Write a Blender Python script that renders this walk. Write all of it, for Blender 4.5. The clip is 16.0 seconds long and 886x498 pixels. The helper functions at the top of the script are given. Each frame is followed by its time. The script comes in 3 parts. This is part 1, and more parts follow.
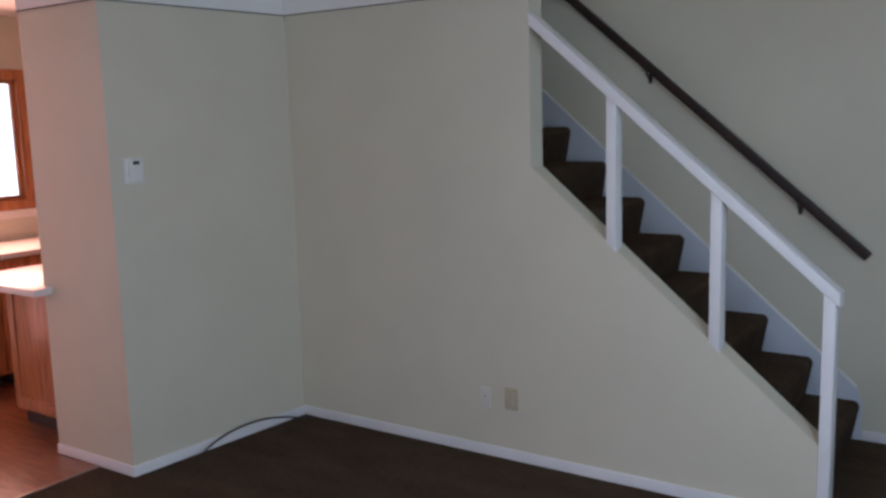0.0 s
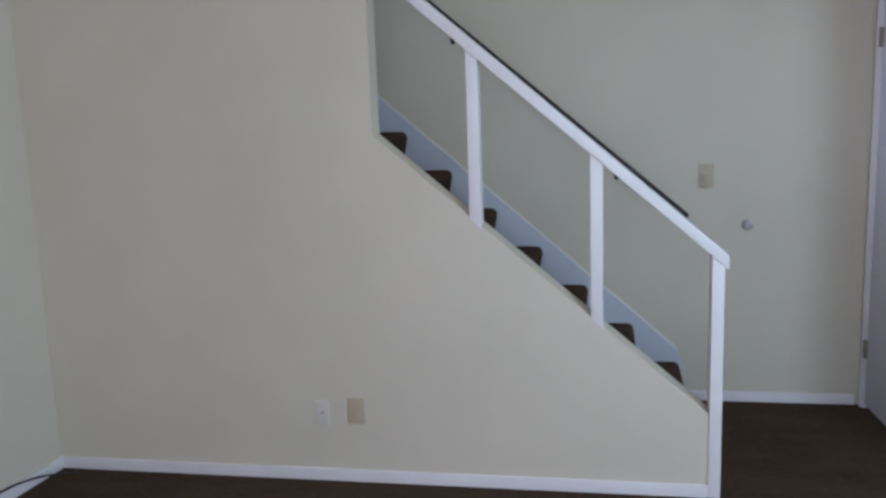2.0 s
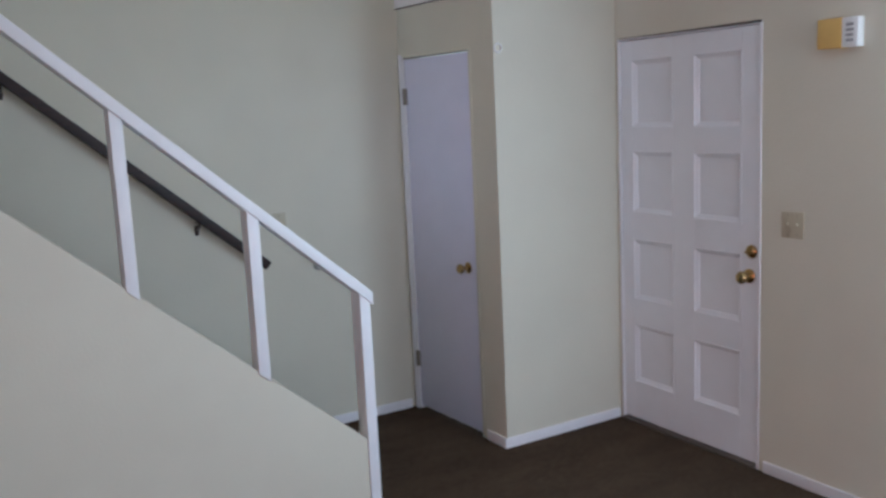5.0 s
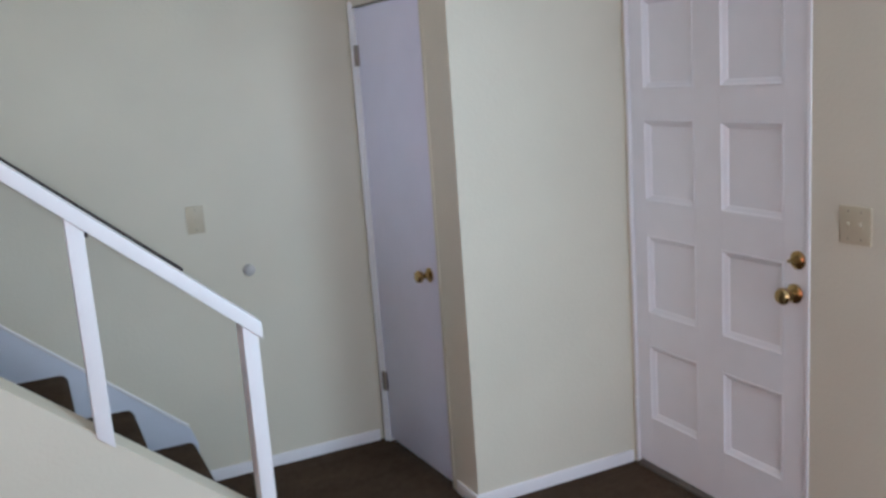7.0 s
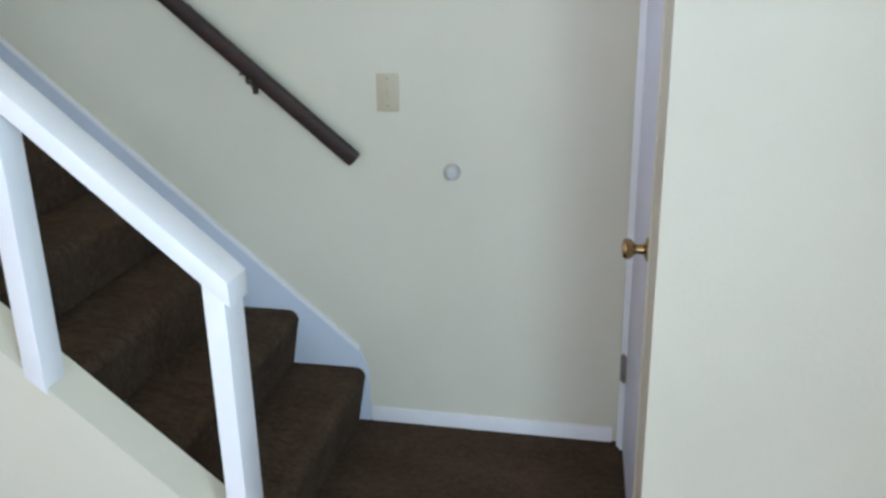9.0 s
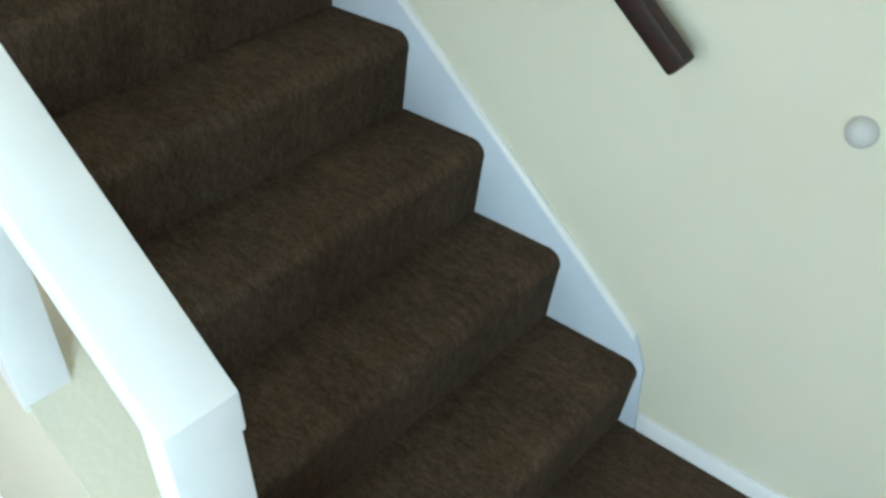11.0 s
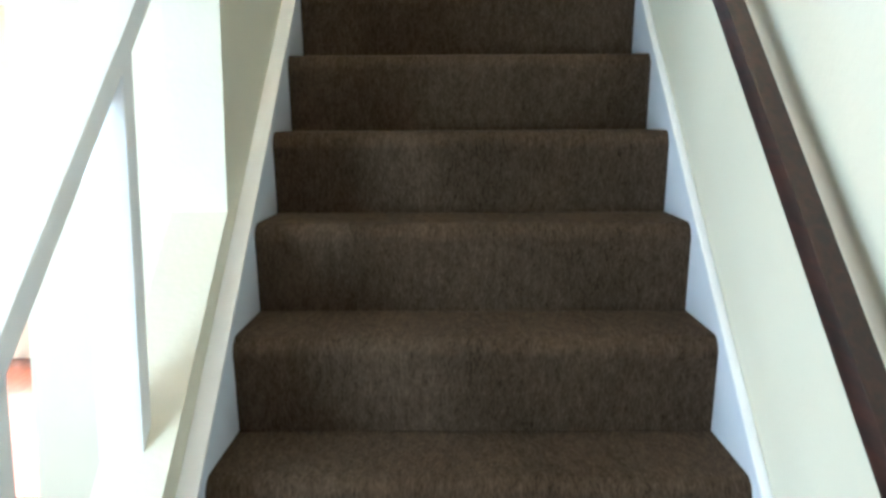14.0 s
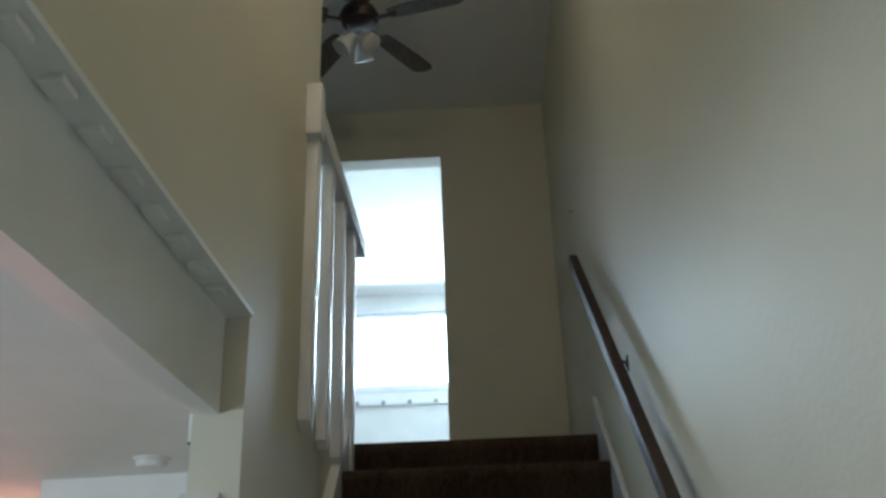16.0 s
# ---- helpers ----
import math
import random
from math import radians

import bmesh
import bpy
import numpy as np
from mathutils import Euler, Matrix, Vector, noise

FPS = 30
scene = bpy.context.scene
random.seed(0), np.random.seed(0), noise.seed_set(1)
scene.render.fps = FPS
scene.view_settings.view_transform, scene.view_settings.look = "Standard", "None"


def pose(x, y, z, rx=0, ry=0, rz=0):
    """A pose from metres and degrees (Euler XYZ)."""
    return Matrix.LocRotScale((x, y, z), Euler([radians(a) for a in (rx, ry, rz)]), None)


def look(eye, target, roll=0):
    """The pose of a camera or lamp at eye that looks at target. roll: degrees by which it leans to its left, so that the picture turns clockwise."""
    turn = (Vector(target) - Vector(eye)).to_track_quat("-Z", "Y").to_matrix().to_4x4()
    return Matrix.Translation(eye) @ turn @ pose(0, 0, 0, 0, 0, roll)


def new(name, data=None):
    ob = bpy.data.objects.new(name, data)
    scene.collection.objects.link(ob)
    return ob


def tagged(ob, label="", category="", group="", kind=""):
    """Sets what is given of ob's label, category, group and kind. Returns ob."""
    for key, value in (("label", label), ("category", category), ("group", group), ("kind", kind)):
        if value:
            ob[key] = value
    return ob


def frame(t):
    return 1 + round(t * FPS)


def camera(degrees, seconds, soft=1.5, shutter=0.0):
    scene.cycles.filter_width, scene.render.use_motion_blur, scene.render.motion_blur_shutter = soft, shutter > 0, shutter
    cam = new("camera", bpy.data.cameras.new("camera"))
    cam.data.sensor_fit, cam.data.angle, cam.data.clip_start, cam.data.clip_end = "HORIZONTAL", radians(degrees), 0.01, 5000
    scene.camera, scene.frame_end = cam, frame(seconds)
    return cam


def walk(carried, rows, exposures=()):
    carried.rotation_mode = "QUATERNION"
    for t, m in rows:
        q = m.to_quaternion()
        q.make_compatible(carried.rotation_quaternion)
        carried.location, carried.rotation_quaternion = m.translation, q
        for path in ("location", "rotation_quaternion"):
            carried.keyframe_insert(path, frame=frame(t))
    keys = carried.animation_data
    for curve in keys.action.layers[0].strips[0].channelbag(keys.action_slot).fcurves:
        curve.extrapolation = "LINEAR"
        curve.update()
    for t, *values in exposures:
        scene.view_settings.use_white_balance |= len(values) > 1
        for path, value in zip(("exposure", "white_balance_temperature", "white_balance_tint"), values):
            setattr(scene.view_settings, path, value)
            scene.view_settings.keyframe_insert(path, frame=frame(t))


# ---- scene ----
cam = camera(53.0, 16.0, soft=2.9)
PATH = [
    (0, (0.640, -3.680, 1.716), (-0.476, -2.048, 1.417), -1.6),
    (0.5, (0.340, -3.632, 1.713), (-0.566, -1.874, 1.411), -1.3),
    (1, (0.002, -3.586, 1.732), (-0.675, -1.732, 1.410), -2.7),
    (1.5, (-0.167, -3.518, 1.624), (-0.726, -1.622, 1.323), -2.8),
    (2, (-0.455, -3.429, 1.635), (-0.817, -1.494, 1.280), -2.0),
    (2.5, (-0.811, -3.431, 1.687), (-0.844, -1.467, 1.308), -2.3),
    (3, (-1.042, -3.424, 1.685), (-0.863, -1.470, 1.298), -1.7),
    (3.5, (-1.220, -3.321, 1.702), (-0.844, -1.384, 1.374), -2.9),
    (4, (-1.395, -3.306, 1.734), (-0.777, -1.434, 1.398), -2.2),
    (4.5, (-1.588, -3.348, 1.763), (-0.734, -1.569, 1.433), -3.4),
    (5, (-1.606, -3.314, 1.727), (-0.599, -1.615, 1.415), -2.7),
    (5.2, (-1.576, -3.264, 1.721), (-0.535, -1.582, 1.426), -2.8),
    (7.3, (-0.370, -2.543, 1.684), (0.343, -0.723, 1.257), -4.8),
    (7.5, (-0.207, -2.452, 1.695), (0.360, -0.593, 1.224), -3.8),
    (8, (0.134, -2.161, 1.643), (0.408, -0.256, 1.099), -1.9),
    (8.5, (0.478, -1.843, 1.644), (0.475, 0.058, 1.021), -2.6),
    (9, (0.767, -1.537, 1.640), (0.374, 0.303, 0.963), -1.1),
    (9.5, (0.931, -1.246, 1.619), (0.168, 0.441, 0.863), -3.3),
    (9.7, (0.766, -1.131, 1.699), (0.011, 0.519, 0.859), -0.5),
    (11.8, (0.421, 0.194, 1.598), (-0.779, 0.969, 0.199), -2.9),
    (12, (0.305, 0.269, 1.600), (-0.930, 0.934, 0.174), -1.8),
    (12.2, (0.322, 0.354, 1.623), (-1.072, 0.798, 0.260), -0.4),
    (12.5, (0.390, 0.514, 1.520), (-1.191, 0.698, 0.309), 3.6),
    (13, (0.421, 0.615, 1.565), (-1.336, 0.601, 0.610), 0.9),
    (13.5, (0.468, 0.612, 1.583), (-1.448, 0.583, 1.011), -0.3),
    (14, (0.486, 0.594, 1.647), (-1.494, 0.568, 1.363), -0.3),
    (14.5, (0.502, 0.594, 1.718), (-1.497, 0.562, 1.691), 0.2),
    (15, (0.529, 0.609, 1.820), (-1.454, 0.564, 2.077), -0.0),
    (15.5, (0.581, 0.644, 1.832), (-1.337, 0.574, 2.395), -1.1),
    (16, (0.622, 0.655, 1.843), (-1.205, 0.592, 2.656), -1.9),
]
walk(cam, [(t, look(e, g, r)) for t, e, g, r in PATH],
     [(0, -0.62, 4680, 0), (1, -0.25, 4680, 0), (2, -0.1, 4650, 0), (4.5, -0.15, 4650, -1), (5, -0.1, 4650, -1), (7.5, 0.32, 4750, -3), (8.5, 0.62, 4700, -6), (9, 0.65, 4650, -8), (9.7, 0.68, 4650, -12), (11.8, 2.05, 4750, -32),
      (12.5, 2.8, 4800, -43), (13, 2.65, 4700, -35), (13.5, 2.25, 4600, -22), (14.5, 1.55, 4600, -9), (15, 1.15, 4650, -9), (15.5, 0.4, 4750, -11), (16, -0.15, 4800, -11)])

L_LIVING, L_FRONT, L_PATIO, L_KITCHEN, L_BED, L_STAIR = 52.0, 42.0, 33.0, 62.0, 100.0, 16.0
# ---- daylight: closed house, sky outside the windows ----
world = bpy.data.worlds.new("sky")
scene.world = world
world.use_nodes = True
wnt = world.node_tree
sky = wnt.nodes.new("ShaderNodeTexSky")
sky.sky_type = "NISHITA"
sky.sun_disc = False
sky.sun_elevation = radians(42)
sky.sun_rotation = radians(16)
wnt.links.new(sky.outputs[0], wnt.nodes["Background"].inputs[0])
wnt.nodes["Background"].inputs[1].default_value = 0.1

sun = bpy.data.lights.new("sun", "SUN")
sun.energy = 3.0
sun.angle = radians(0.5)
sun.color = (1.0, 0.95, 0.88)
new("sun", sun).matrix_world = look((4, 14, 13), (-1, 0, 0))


def window_light(name, eye, target, w, h, watts, color):
    lamp = bpy.data.lights.new(name, "AREA")
    lamp.shape, lamp.size, lamp.size_y, lamp.energy, lamp.color = "RECTANGLE", w, h, watts, color
    ob = new(name, lamp)
    ob.matrix_world = look(eye, target)
    return ob


window_light("living_window_daylight", (0.0, -4.9, 1.25), (0.0, 0, 1.15), 2.6, 1.8, L_LIVING, (1.0, 0.755, 0.67))
window_light("front_window_daylight", (1.55, -2.2, 1.5), (0, -1.95, 1.35), 1.3, 1.15, L_FRONT, (1.0, 0.95, 0.90))
window_light("patio_door_daylight", (-5.42, -2.45, 1.15), (0, -2.45, 1.0), 1.5, 1.9, L_PATIO, (1.0, 0.36, 0.27))
window_light("kitchen_window_daylight", (-5.45, -0.45, 1.6), (-2, -0.6, 1.0), 0.9, 0.9, L_KITCHEN, (1.0, 0.36, 0.20))
window_light("bedroom_window_daylight", (-7.0, 0.1, 4.3), (-3, 0.1, 3.7), 1.6, 0.8, L_BED, (1.0, 0.94, 0.98))


# ---- materials ----
def mat(name, color, rough=0.6, metal=0.0, var=0.06, scale=6.0, bump=0.0, bscale=120.0, spec=0.5, dist=0.002, big=1.2, coat=0.0):
    m = bpy.data.materials.new(name)
    m.use_nodes = True
    nt = m.node_tree
    bs = nt.nodes["Principled BSDF"]
    bs.inputs["Roughness"].default_value = rough
    bs.inputs["Metallic"].default_value = metal
    bs.inputs["Specular IOR Level"].default_value = spec
    bs.inputs["Coat Weight"].default_value = coat
    tc = nt.nodes.new("ShaderNodeTexCoord")
    geo = nt.nodes.new("ShaderNodeNewGeometry")
    n1 = nt.nodes.new("ShaderNodeTexNoise")
    n1.inputs["Scale"].default_value = scale
    n1.inputs["Detail"].default_value = 6
    n2 = nt.nodes.new("ShaderNodeTexNoise")
    n2.inputs["Scale"].default_value = big
    n2.inputs["Detail"].default_value = 3
    for n in (n1, n2):
        nt.links.new(geo.outputs["Position"], n.inputs["Vector"])
    add = nt.nodes.new("ShaderNodeMath")
    add.operation = "ADD"
    nt.links.new(n1.outputs["Fac"], add.inputs[0])
    nt.links.new(n2.outputs["Fac"], add.inputs[1])
    mr = nt.nodes.new("ShaderNodeMapRange")
    mr.inputs[1].default_value, mr.inputs[2].default_value = 0.65, 1.35
    mr.inputs[3].default_value, mr.inputs[4].default_value = 1 - var, 1 + var
    nt.links.new(add.outputs[0], mr.inputs[0])
    mix = nt.nodes.new("ShaderNodeVectorMath")
    mix.operation = "SCALE"
    mix.inputs[0].default_value = color
    nt.links.new(mr.outputs[0], mix.inputs["Scale"])
    nt.links.new(mix.outputs[0], bs.inputs["Base Color"])
    if bump:
        nb = nt.nodes.new("ShaderNodeTexNoise")
        nb.inputs["Scale"].default_value = bscale
        nb.inputs["Detail"].default_value = 4
        nt.links.new(geo.outputs["Position"], nb.inputs["Vector"])
        b = nt.nodes.new("ShaderNodeBump")
        b.inputs["Strength"].default_value = bump
        b.inputs["Distance"].default_value = dist
        nt.links.new(nb.outputs["Fac"], b.inputs["Height"])
        nt.links.new(b.outputs[0], bs.inputs["Normal"])
    return m


def carpet_mat(name, dark, light):
    """Cut-pile carpet: fine streaky fibre, tufts and vacuum shading."""
    m = bpy.data.materials.new(name)
    m.use_nodes = True
    nt = m.node_tree
    bs = nt.nodes["Principled BSDF"]
    bs.inputs["Roughness"].default_value = 0.95
    bs.inputs["Specular IOR Level"].default_value = 0.03
    bs.inputs["Sheen Weight"].default_value = 0.04
    bs.inputs["Sheen Roughness"].default_value = 0.5
    bs.inputs["Sheen Tint"].default_value = (0.8, 0.7, 0.55, 1)
    geo = nt.nodes.new("ShaderNodeNewGeometry")
    sc = nt.nodes.new("ShaderNodeVectorMath")
    sc.operation = "MULTIPLY"
    sc.inputs[1].default_value = (0.7, 2.0, 0.7)
    nt.links.new(geo.outputs["Position"], sc.inputs[0])
    fib = nt.nodes.new("ShaderNodeTexNoise")
    fib.inputs["Scale"].default_value = 120
    fib.inputs["Detail"].default_value = 5
    fib.inputs["Roughness"].default_value = 0.7
    tuft = nt.nodes.new("ShaderNodeTexNoise")
    tuft.inputs["Scale"].default_value = 34
    tuft.inputs["Detail"].default_value = 3
    wide = nt.nodes.new("ShaderNodeTexNoise")
    wide.inputs["Scale"].default_value = 3.2
    wide.inputs["Detail"].default_value = 4
    for n in (fib, tuft, wide):
        nt.links.new(sc.outputs[0], n.inputs["Vector"])
    a = nt.nodes.new("ShaderNodeMath")
    a.operation = "MULTIPLY_ADD"
    a.inputs[1].default_value = 0.65
    nt.links.new(fib.outputs["Fac"], a.inputs[0])
    w = nt.nodes.new("ShaderNodeMath")
    w.operation = "MULTIPLY_ADD"
    w.inputs[1].default_value = 0.25
    nt.links.new(tuft.outputs["Fac"], w.inputs[0])
    w2 = nt.nodes.new("ShaderNodeMath")
    w2.operation = "MULTIPLY"
    w2.inputs[1].default_value = 0.22
    nt.links.new(wide.outputs["Fac"], w2.inputs[0])
    nt.links.new(w2.outputs[0], w.inputs[2])
    nt.links.new(w.outputs[0], a.inputs[2])
    ramp = nt.nodes.new("ShaderNodeValToRGB")
    ramp.color_ramp.elements[0].position, ramp.color_ramp.elements[0].color = 0.38, (*dark, 1)
    ramp.color_ramp.elements[1].position, ramp.color_ramp.elements[1].color = 0.72, (*light, 1)
    nt.links.new(a.outputs[0], ramp.inputs[0])
    nt.links.new(ramp.outputs[0], bs.inputs["Base Color"])
    b = nt.nodes.new("ShaderNodeBump")
    b.inputs["Strength"].default_value = 0.9
    b.inputs["Distance"].default_value = 0.006
    nt.links.new(a.outputs[0], b.inputs["Height"])
    nt.links.new(b.outputs[0], bs.inputs["Normal"])
    return m


def wood_mat(name, dark, light, rough=0.35, scale=5.0, axis=(1, 14, 14), coat=0.2):
    m = bpy.data.materials.new(name)
    m.use_nodes = True
    nt = m.node_tree
    bs = nt.nodes["Principled BSDF"]
    bs.inputs["Roughness"].default_value = rough
    bs.inputs["Coat Weight"].default_value = coat
    geo = nt.nodes.new("ShaderNodeTexCoord")
    sc = nt.nodes.new("ShaderNodeVectorMath")
    sc.operation = "MULTIPLY"
    sc.inputs[1].default_value = axis
    nt.links.new(geo.outputs["Object"], sc.inputs[0])
    n = nt.nodes.new("ShaderNodeTexNoise")
    n.inputs["Scale"].default_value = scale
    n.inputs["Detail"].default_value = 7
    n.inputs["Distortion"].default_value = 0.6
    nt.links.new(sc.outputs[0], n.inputs["Vector"])
    ramp = nt.nodes.new("ShaderNodeValToRGB")
    ramp.color_ramp.elements[0].position, ramp.color_ramp.elements[0].color = 0.35, (*dark, 1)
    ramp.color_ramp.elements[1].position, ramp.color_ramp.elements[1].color = 0.68, (*light, 1)
    nt.links.new(n.outputs["Fac"], ramp.inputs[0])
    nt.links.new(ramp.outputs[0], bs.inputs["Base Color"])
    b = nt.nodes.new("ShaderNodeBump")
    b.inputs["Strength"].default_value = 0.15
    b.inputs["Distance"].default_value = 0.001
    nt.links.new(n.outputs["Fac"], b.inputs["Height"])
    nt.links.new(b.outputs[0], bs.inputs["Normal"])
    return m


def glow_mat(name, color, strength):
    m = bpy.data.materials.new(name)
    m.use_nodes = True
    nt = m.node_tree
    em = nt.nodes.new("ShaderNodeEmission")
    em.inputs[0].default_value = (*color, 1)
    em.inputs[1].default_value = strength
    nt.links.new(em.outputs[0], nt.nodes["Material Output"].inputs[0])
    return m


PAINT = mat("wall_paint", (0.635, 0.61, 0.50), 0.54, var=0.04, scale=3.0, bump=0.45, bscale=75, dist=0.002, spec=0.42)
CEIL = mat("ceiling_paint", (0.83, 0.83, 0.81), 0.8, var=0.04, bump=0.5, bscale=70, dist=0.003)
WHITE = mat("white_gloss_paint", (0.80, 0.80, 0.82), 0.38, var=0.045, scale=9, bump=0.12, bscale=60, dist=0.001)
DOORW = mat("door_paint", (0.77, 0.78, 0.81), 0.36, var=0.03, scale=8, bump=0.12, bscale=60, dist=0.001)
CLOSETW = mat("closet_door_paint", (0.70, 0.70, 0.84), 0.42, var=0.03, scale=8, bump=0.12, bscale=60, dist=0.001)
# white paint raised in colour, standing in for light on the stair header
TRIM_LIT = mat("trim_paint_brightened", (0.86, 0.88, 0.86), 0.4, var=0.04, scale=9, bump=0.15, bscale=60, dist=0.001)
# skirt boards: bluish grey, darker than their white cap moulding
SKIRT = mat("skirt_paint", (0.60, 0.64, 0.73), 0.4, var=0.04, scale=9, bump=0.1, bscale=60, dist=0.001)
CARPET = carpet_mat("brown_carpet", (0.0140, 0.0092, 0.0060), (0.100, 0.070, 0.046))
KFLOOR = wood_mat("kitchen_vinyl", (0.14, 0.05, 0.022), (0.27, 0.11, 0.05), 0.28, 3.0, (2, 9, 1))
OAK = wood_mat("orange_oak", (0.30, 0.11, 0.035), (0.50, 0.21, 0.07), 0.35, 4.0, (10, 10, 1))
DARKWOOD = wood_mat("dark_handrail_wood", (0.006, 0.0024, 0.0014), (0.030, 0.0082, 0.0042), 0.56, 6.0, (1, 14, 14), 0.0)
BRASS = mat("polished_brass", (0.40, 0.28, 0.12), 0.24, 1.0, 0.06, 20)
STEEL = mat("dull_steel", (0.30, 0.27, 0.24), 0.5, 1.0, 0.1, 30)
DARKIRON = mat("dark_bracket_metal", (0.06, 0.05, 0.045), 0.45, 0.8, 0.1, 30)
IVORY = mat("ivory_plastic", (0.48, 0.435, 0.31), 0.4, var=0.04, scale=30)
PLASTIC = mat("white_plastic", (0.78, 0.78, 0.76), 0.4, var=0.03, scale=30)
CREAM = mat("cream_plastic", (0.66, 0.64, 0.58), 0.4, var=0.03, scale=30)
AGED = mat("yellowed_plastic", (0.62, 0.42, 0.12), 0.45, var=0.08, scale=20)
GREYP = mat("grey_plastic", (0.32, 0.32, 0.33), 0.4, var=0.05, scale=30)
BLACK = mat("black_rubber", (0.015, 0.015, 0.016), 0.5, var=0.1, scale=30)
CRACK = mat("dark_caulk_gap", (0.05, 0.045, 0.04), 0.9, var=0.2, scale=20)
LAMINATE = mat("white_laminate", (0.74, 0.72, 0.70), 0.3, var=0.03, scale=12)
FANBLADE = wood_mat("fan_blade_wood", (0.10, 0.08, 0.065), (0.18, 0.14, 0.11), 0.8, coat=0.0)
FROST = mat("frosted_glass", (0.72, 0.72, 0.70), 0.35, var=0.03)
BLIND = mat("blind_vinyl", (0.74, 0.70, 0.62), 0.5, var=0.04, scale=10)
tl = BLIND.node_tree.nodes.new("ShaderNodeBsdfTranslucent")
tl.inputs[0].default_value = (0.8, 0.72, 0.6, 1)
mx = BLIND.node_tree.nodes.new("ShaderNodeMixShader")
mx.inputs[0].default_value = 0.5
BLIND.node_tree.links.new(BLIND.node_tree.nodes["Principled BSDF"].outputs[0], mx.inputs[1])
BLIND.node_tree.links.new(tl.outputs[0], mx.inputs[2])
BLIND.node_tree.links.new(mx.outputs[0], BLIND.node_tree.nodes["Material Output"].inputs[0])
SHOULDER = mat("concrete_patio", (0.42, 0.40, 0.36), 0.9, var=0.12, scale=8)
SKYCARD = glow_mat("bright_daylight", (1.0, 1.0, 1.0), 8.0)
PATIOSKY = glow_mat("patio_daylight", (1.0, 0.80, 0.70), 3.5)


# ---- builders ----
def box(bm, x0, x1, y0, y1, z0, z1, bevel=0.0, seg=2):
    r = bmesh.ops.create_cube(bm, size=1.0)
    vs = r["verts"]
    for v in vs:
        v.co = Vector(((x0 + x1) / 2 + v.co.x * (x1 - x0), (y0 + y1) / 2 + v.co.y * (y1 - y0), (z0 + z1) / 2 + v.co.z * (z1 - z0)))
    if bevel:
        es = {e for v in vs for e in v.link_edges}
        bmesh.ops.bevel(bm, geom=list(es), offset=bevel, segments=seg, profile=0.6, affect="EDGES", clamp_overlap=True)


def prism(bm, pts, axis, a, b, bevel=0.0):
    """A polygon of (u, v) points pushed from a to b along the axis; u, v are the other two axes in order."""
    def at(u, v, w):
        return {"x": (w, u, v), "y": (u, w, v), "z": (u, v, w)}[axis]
    lo = [bm.verts.new(at(u, v, a)) for u, v in pts]
    hi = [bm.verts.new(at(u, v, b)) for u, v in pts]
    fs = [bm.faces.new(lo), bm.faces.new(hi)]
    n = len(pts)
    for i in range(n):
        fs.append(bm.faces.new((lo[i], lo[(i + 1) % n], hi[(i + 1) % n], hi[i])))
    bmesh.ops.recalc_face_normals(bm, faces=fs)
    if bevel:
        bmesh.ops.bevel(bm, geom=list({e for f in fs for e in f.edges}), offset=bevel, segments=2, profile=0.6, affect="EDGES", clamp_overlap=True)


def tube(bm, p, q, r, seg=20, r2=None):
    p, q = Vector(p), Vector(q)
    d = q - p
    m = Matrix.Translation((p + q) / 2) @ d.to_track_quat("Z", "Y").to_matrix().to_4x4()
    bmesh.ops.create_cone(bm, cap_ends=True, segments=seg, radius1=r, radius2=r if r2 is None else r2, depth=d.length, matrix=m)


def lathe(bm, origin, direction, profile, seg=24):
    """Turned shape: profile of (distance along, radius)."""
    q = Vector(direction).to_track_quat("Z", "Y").to_matrix().to_4x4()
    m = Matrix.Translation(origin) @ q
    rings = []
    for h, r in profile:
        rings.append([bm.verts.new(m @ Vector((r * math.cos(2 * math.pi * i / seg), r * math.sin(2 * math.pi * i / seg), h))) for i in range(seg)])
    for a, b in zip(rings, rings[1:]):
        for i in range(seg):
            bm.faces.new((a[i], a[(i + 1) % seg], b[(i + 1) % seg], b[i]))
    bm.faces.new(rings[0][::-1])
    bm.faces.new(rings[-1])


def mesh_of(name, bm, material, smooth=False):
    bmesh.ops.recalc_face_normals(bm, faces=bm.faces)
    me = bpy.data.meshes.new(name)
    bm.to_mesh(me)
    bm.free()
    me.materials.append(material)
    if smooth:
        for p in me.polygons:
            p.use_smooth = True
        me.set_sharp_from_angle(angle=radians(35))
    return me


def part(name, bm, material, parent=None, label="", smooth=True):
    ob = new(name, mesh_of(name, bm, material, smooth))
    if parent is not None:
        ob.parent = parent
        ob.matrix_parent_inverse = parent.matrix_world.inverted()
    return tagged(ob, label)


def base(name, x, y, z, label, category, group="", kind=""):
    ob = new(name)
    ob.empty_display_size = 0.1
    ob.matrix_world = pose(x, y, z)
    return tagged(ob, label, category, group, kind)


def wall(name, boxes, material, label, kind="structure", category="wall"):
    bm = bmesh.new()
    for b in boxes:
        box(bm, *b)
    return tagged(part(name, bm, material, None, "", False), label, category, "", kind)


# ---- plan ----
YF = 1.13        # far stair wall
XC = 0.798      # closet wall
YC = 0.262       # wall beside the front door
XE = 1.61        # front door wall
XW = -2.89       # living room end wall
YW = -1.12      # its outer corner
XO = -1.365      # where the stair opening begins
CEIL_Z = 2.50
UP = 2.588       # upper floor
TOP = 4.90
RISE, RUN, X1 = 0.2025, 0.2315, -0.086
